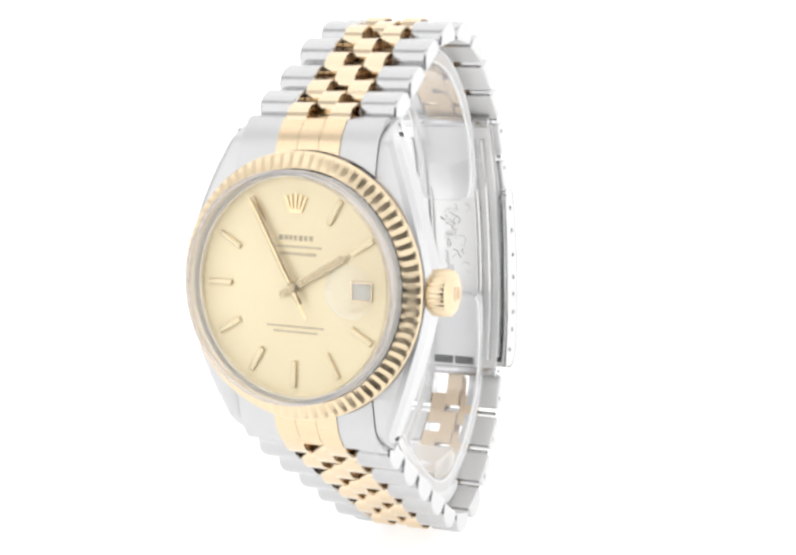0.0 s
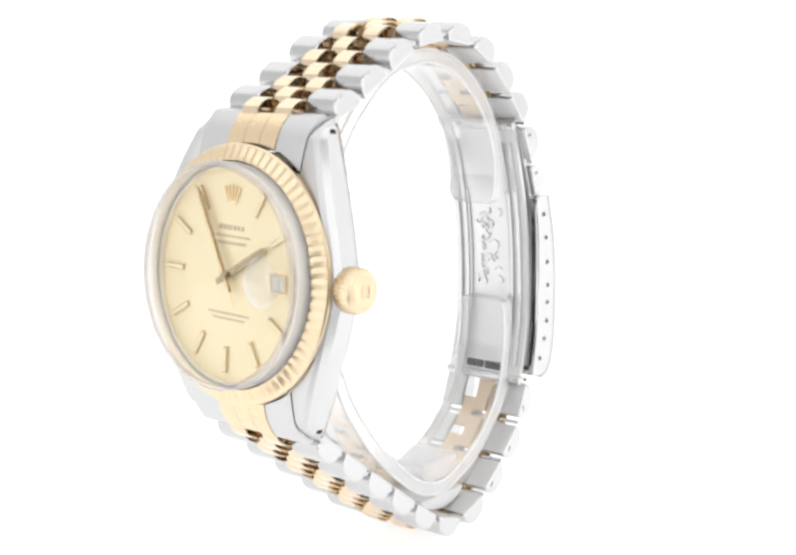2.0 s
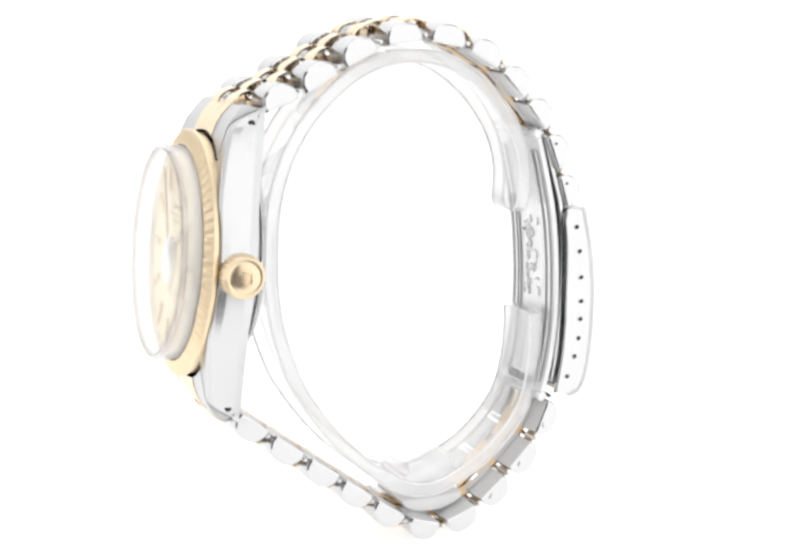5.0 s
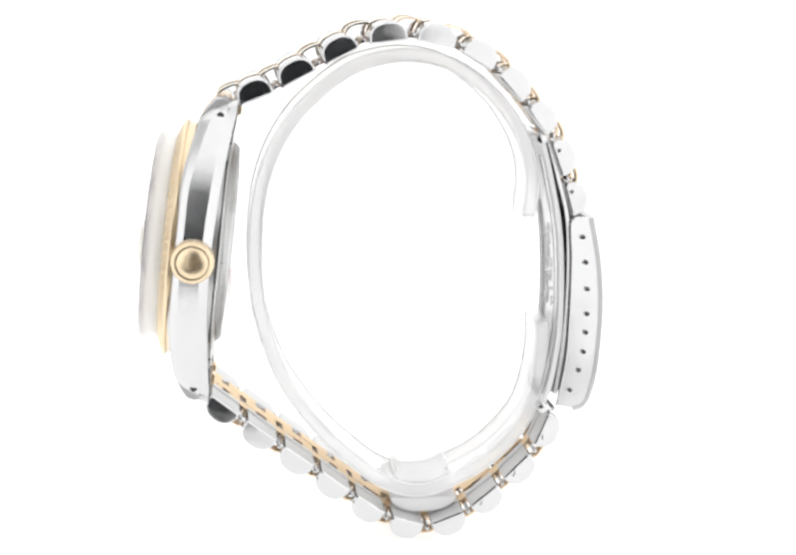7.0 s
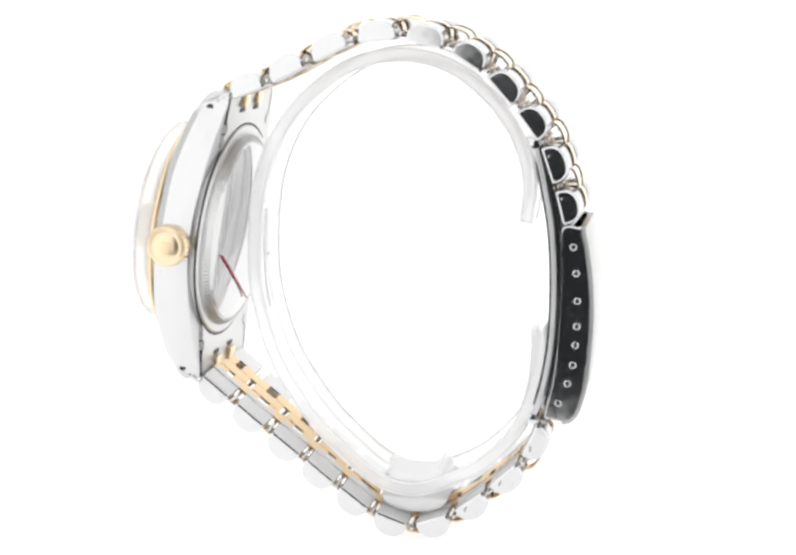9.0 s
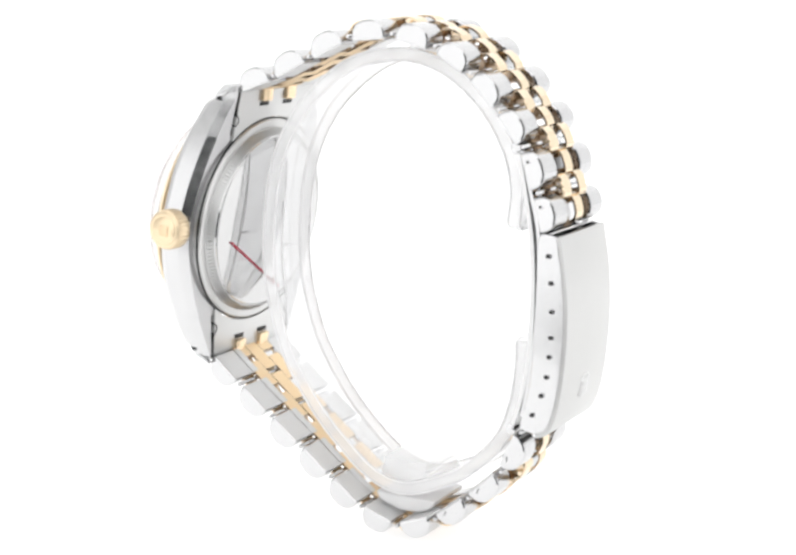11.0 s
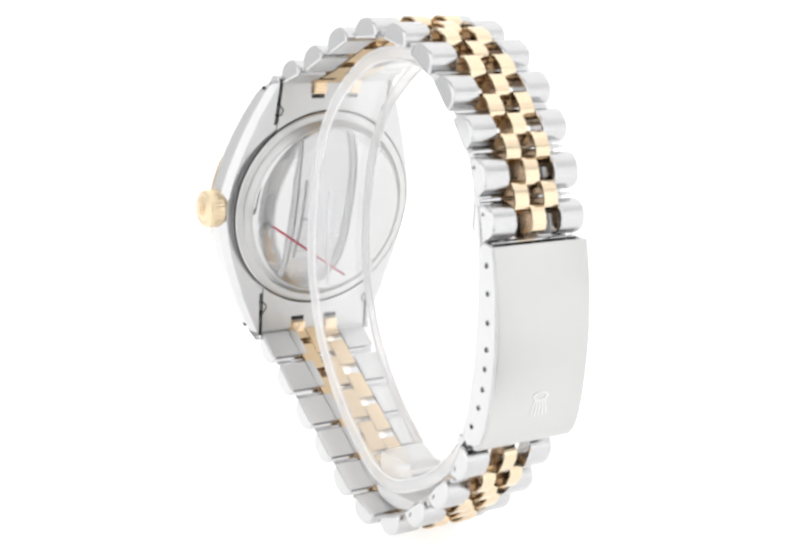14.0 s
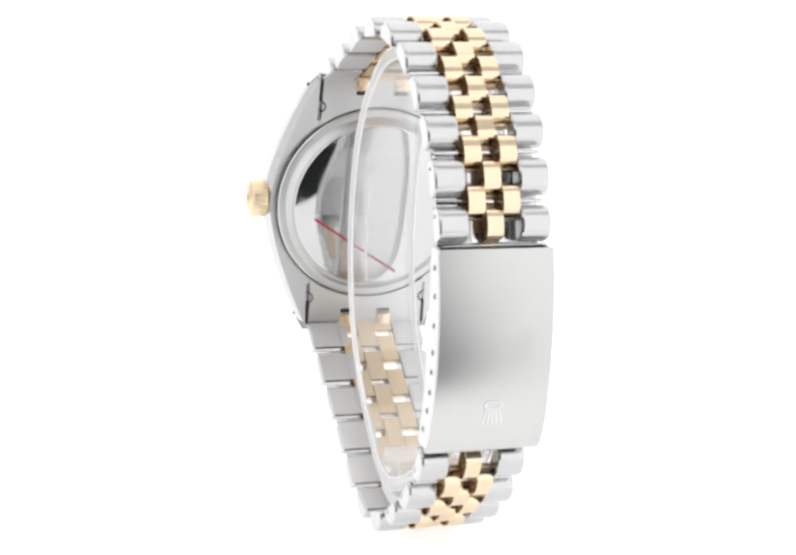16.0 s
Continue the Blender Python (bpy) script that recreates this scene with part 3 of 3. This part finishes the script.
def clasp():
    # cover plate and side walls
    arc = smooth_path([(24.3, 9.5), (25.5, 3.0), (25.95, -4.0), (25.5, -12.0), (24.6, -16.6), (23.6, -18.5), (22.2, -19.1)], 6)
    mid = -2.0
    cover = part("clasp_cover", sweep(arc, mid - 8.2, mid + 8.2, 0.9), CLASP_STEEL, watch, "brushed steel folding clasp cover", BAND)
    inner = smooth_path([(19.6, -18.6), (20.9, -12.0), (21.4, -4.0), (21.5, 3.0), (21.3, 8.8), (22.3, 9.8)], 6)
    outline = arc + inner
    for x0 in (mid - 8.2, mid + 7.3):
        part("side_wall", prism(outline, x0, x0 + 0.9, 0.24), STEEL, cover, "polished steel side wall", sharp=12)
    for y, z in ((23.05, 6.74), (23.59, 2.99), (23.88, -1.01), (23.93, -4.72), (23.8, -7.48), (23.53, -10.42), (22.86, -13.2), (21.6, -16.2)):
        for sx in (-1, 1):
            part("pin_hole", lathe([(0.02, 0.02), (0.36, 0.02), (0.36, -0.2)], 18, cap=False), DARK, cover, "black disc for the shade in a pin hole", at(mid + sx * 8.215, y, z, 0, sx * 90, 0))
            part("pin_rim", lathe([(0.35, -0.1), (0.35, 0.04), (0.42, 0.07), (0.5, 0.04), (0.52, -0.1)], 18, cap=False), STEEL, cover, "", at(mid + sx * 8.2, y, z, 0, sx * 90, 0))
    bm = bmesh.new()
    for k in range(-2, 3):
        tmp = box(-0.14, 0.14, -0.1, 0.1, -2.6 + 0.12 * abs(k), 0, 0.05)
        bmesh.ops.rotate(tmp, verts=tmp.verts, cent=(0, 0, 0), matrix=Matrix.Rotation(radians(-8), 3, "X") @ Matrix.Rotation(radians(-7 * k), 3, "Y"))
        bmesh.ops.translate(tmp, verts=tmp.verts, vec=(mid - 0.2 + 0.42 * k, 25.93, -12.2))
        me = bpy.data.meshes.new("tmp")
        tmp.to_mesh(me)
        tmp.free()
        bm.from_mesh(me)
        bpy.data.meshes.remove(me)
    ring = [[(mid - 0.2 + (r * math.cos(t)) * 1.25, 25.98 + h + 0.14 * r * math.sin(t) * 0.6, -11.8 + r * 0.6 * math.sin(t)) for t in [i * math.pi / 12 for i in range(24)]] for r, h in ((1.15, -0.1), (1.1, 0.1), (0.85, 0.1), (0.8, -0.1))]
    loft(ring, bm=bm, cap=False)
    part("emblem", bm, BLADE, cover, "raised plain emblem")
    # folding blades
    path = smooth_path([(17.2, 20.9), (18.6, 15.0), (19.9, 8.0), (20.4, 0.0), (20.2, -8.0), (19.2, -14.5), (17.9, -19.0)], 6)
    blade = part("clasp_blade", sweep(path, mid - 7.0, mid + 7.0, 0.8), BLADE, watch, "satin steel folding blade", BAND)
    inset = [(y - 0.55, z) for y, z in path[3:-3]]
    for x in (-5.9, -4.4, 4.4, 5.9):
        part("rib", sweep(inset, mid + x - 0.3, mid + x + 0.3, 0.5), STEEL, blade)
    # stamped panel inside the blade, its unreadable marks as plain relief
    panel = [(y - 0.5, z) for y, z in path if -9.5 < z < 11.5]
    for x in (-3.7, 3.7):
        part("panel_edge", sweep(panel, mid + x - 0.15, mid + x + 0.15, 0.35), STEEL, blade)
    rng = random.Random(4)
    bm = bmesh.new()
    for i in range(30):
        y, z = panel[len(panel) // 5 + (i * (len(panel) * 3 // 5)) // 30]
        x, zz = mid + rng.uniform(-2.0, 2.0), z + rng.uniform(-0.5, 0.5)
        r, a0, turn = rng.uniform(0.35, 0.95), rng.uniform(0, 6.28), rng.uniform(2.0, 4.6)
        arc_rings = []
        for k in range(9):
            a = a0 + turn * k / 8
            arc_rings.append([(x + (r + w) * math.cos(a), y + h, zz + (r + w) * math.sin(a) * 0.8) for w, h in ((-0.12, 0.2), (-0.08, -0.18), (0.08, -0.18), (0.12, 0.2))])
        loft(arc_rings, bm=bm)
    tagged(part("stamped_relief", bm, BLADE, blade, "small stamped relief marks"), kind="stuff")
    for y, z, r in ((17.1, 21.1, 0.85), (17.9, -19.2, 0.8)):
        ring = [(y + r * math.cos(t), z + r * math.sin(t)) for t in [i * math.pi / 8 for i in range(16)]]
        part("hinge_barrel", prism(ring, mid - 7.2, mid + 7.2, 0.15), STEEL, blade)
    for x in (-3.3, 0.25):
        part("hinge_slot", box(mid + x, mid + x + 3.05, 17.55, 18.05, -18.1, -16.9, 0.08), DARK, blade, "black block for the shade in a hinge slot")
    back = smooth_path([(18.0, 20.8), (19.6, 15.0), (21.0, 9.0), (21.3, 0.0), (20.8, -9.0), (19.6, -17.0)], 6)
    part("clasp_blade", sweep(back, mid - 7.3, mid + 7.3, 0.6), STEEL, watch, "", BAND)


bracelet()
clasp()


# ---- clear cuff that holds the bracelet open ----
cuff = tagged(new("display_cuff"), "clear acrylic C-shaped cuff with a ribbed foot inside the bracelet", "display cuff")


def display_cuff():
    path = smooth_path([(15.7, 9.0), (16.2, 15.0), (14.6, 21.0), (10.5, 27.0), (4.5, 31.5), (-2.5, 33.0), (-10.0, 31.4), (-16.5, 26.6), (-20.6, 21.4), (-23.2, 15.2), (-24.3, 8.2), (-24.4, 0.2), (-23.4, -6.2), (-21.0, -13.2),
                        (-18.0, -18.2), (-14.8, -22.4), (-11.0, -26.2), (-5.8, -30.3), (-0.4, -31.8), (5.0, -30.2), (10.4, -27.1), (15.4, -21.6), (17.4, -16.0), (18.1, -10.0), (17.9, -6.4)], 6)

    def taper(s):
        """Narrower towards both ends, with rounded corners."""
        a = min(min(s, 1 - s) / 0.3, 1.0)
        wide = 0.8 + 0.2 * a * a * (3 - 2 * a)
        e = min(s, 1 - s) / 0.02
        return wide if e >= 1 else wide * (0.62 + 0.38 * math.sqrt(max(0, 1 - (1 - e) ** 2)))
    part("band", sweep(path, -7.0, 3.6, 1.9, taper=taper), CLEAR, cuff, "", BAND, sharp=40, ends=FROST).visible_shadow = False
    # white strips that paint the highlight on the arrises of the cut edge
    for off in (-0.93, 0.93):
        for sx in (-1, 1):
            rings = []
            for i, (y, z) in enumerate(path):
                a, b = path[max(i - 1, 0)], path[min(i + 1, len(path) - 1)]
                d = Vector((b[0] - a[0], b[1] - a[1])).normalized()
                x = -1.7 + sx * (5.3 * taper(i / (len(path) - 1)) - 0.05)
                rings.append([(x + w, y - d.y * (off + h), z + d.x * (off + h)) for w, h in ((-0.14, -0.13), (0.14, -0.13), (0.14, 0.13), (-0.14, 0.13))])
            part("edge", loft(rings), EDGE, cuff, "white strip for the highlight along the cut edge", BAND).visible_shadow = False
    rib = smooth_path([(-23.2, 9.5), (-23.4, 5.5), (-23.4, 0.0), (-22.6, -5.5)], 5)
    part("moulded_rib", sweep(rib, 1.05, 1.4, 0.3), FROST, cuff, "thin frosted moulding line", BAND)
    part("moulded_rib", sweep([(-23.38, 2.6), (-23.4, 2.3)], -0.9, 1.0, 0.3), FROST, cuff, "thin frosted moulding line", BAND)
    # stepped block on the inside of the lowest point, arched pad beneath it
    right = []
    for z0, z1, w in ((-28.6, -27.4, 3.8), (-29.8, -28.8, 4.1), (-30.7, -30.0, 4.3)):
        right += [(w - 0.2, z1), (w, z1 - 0.2), (w, z0 + 0.2), (w - 0.2, z0), (w - 0.6, z0 - 0.1)]
    outline = right + [(-y, z) for y, z in reversed(right)]
    part("foot", prism(outline, -6.6, 3.2, 0.3), FOOT, cuff, "ribbed clear block, whitened for refracted light", BAND, sharp=25).visible_shadow = False
    pad = [(5.0 * math.cos(a), -33.1 + 2.3 * math.sin(a)) for a in [-math.pi * i / 16 for i in range(17)]]
    part("pad", prism([(y + 0.2, z) for y, z in pad], -6.6, 3.2, 0.3), EDGE, cuff, "arched clear pad, whitened for refracted light", BAND, sharp=25).visible_shadow = False


display_cuff()


def motions():
    rows = []
    for i in range(33):
        t = i * 0.5
        rows.append((t, pose(0, 0, 0, 0, 0, -(AXIS_SPIN[0] * t + AXIS_SPIN[1] * t * t + AXIS_SPIN[2] * t ** 3))))
    walk(watch, rows)
    walk(cuff, rows)


motions()
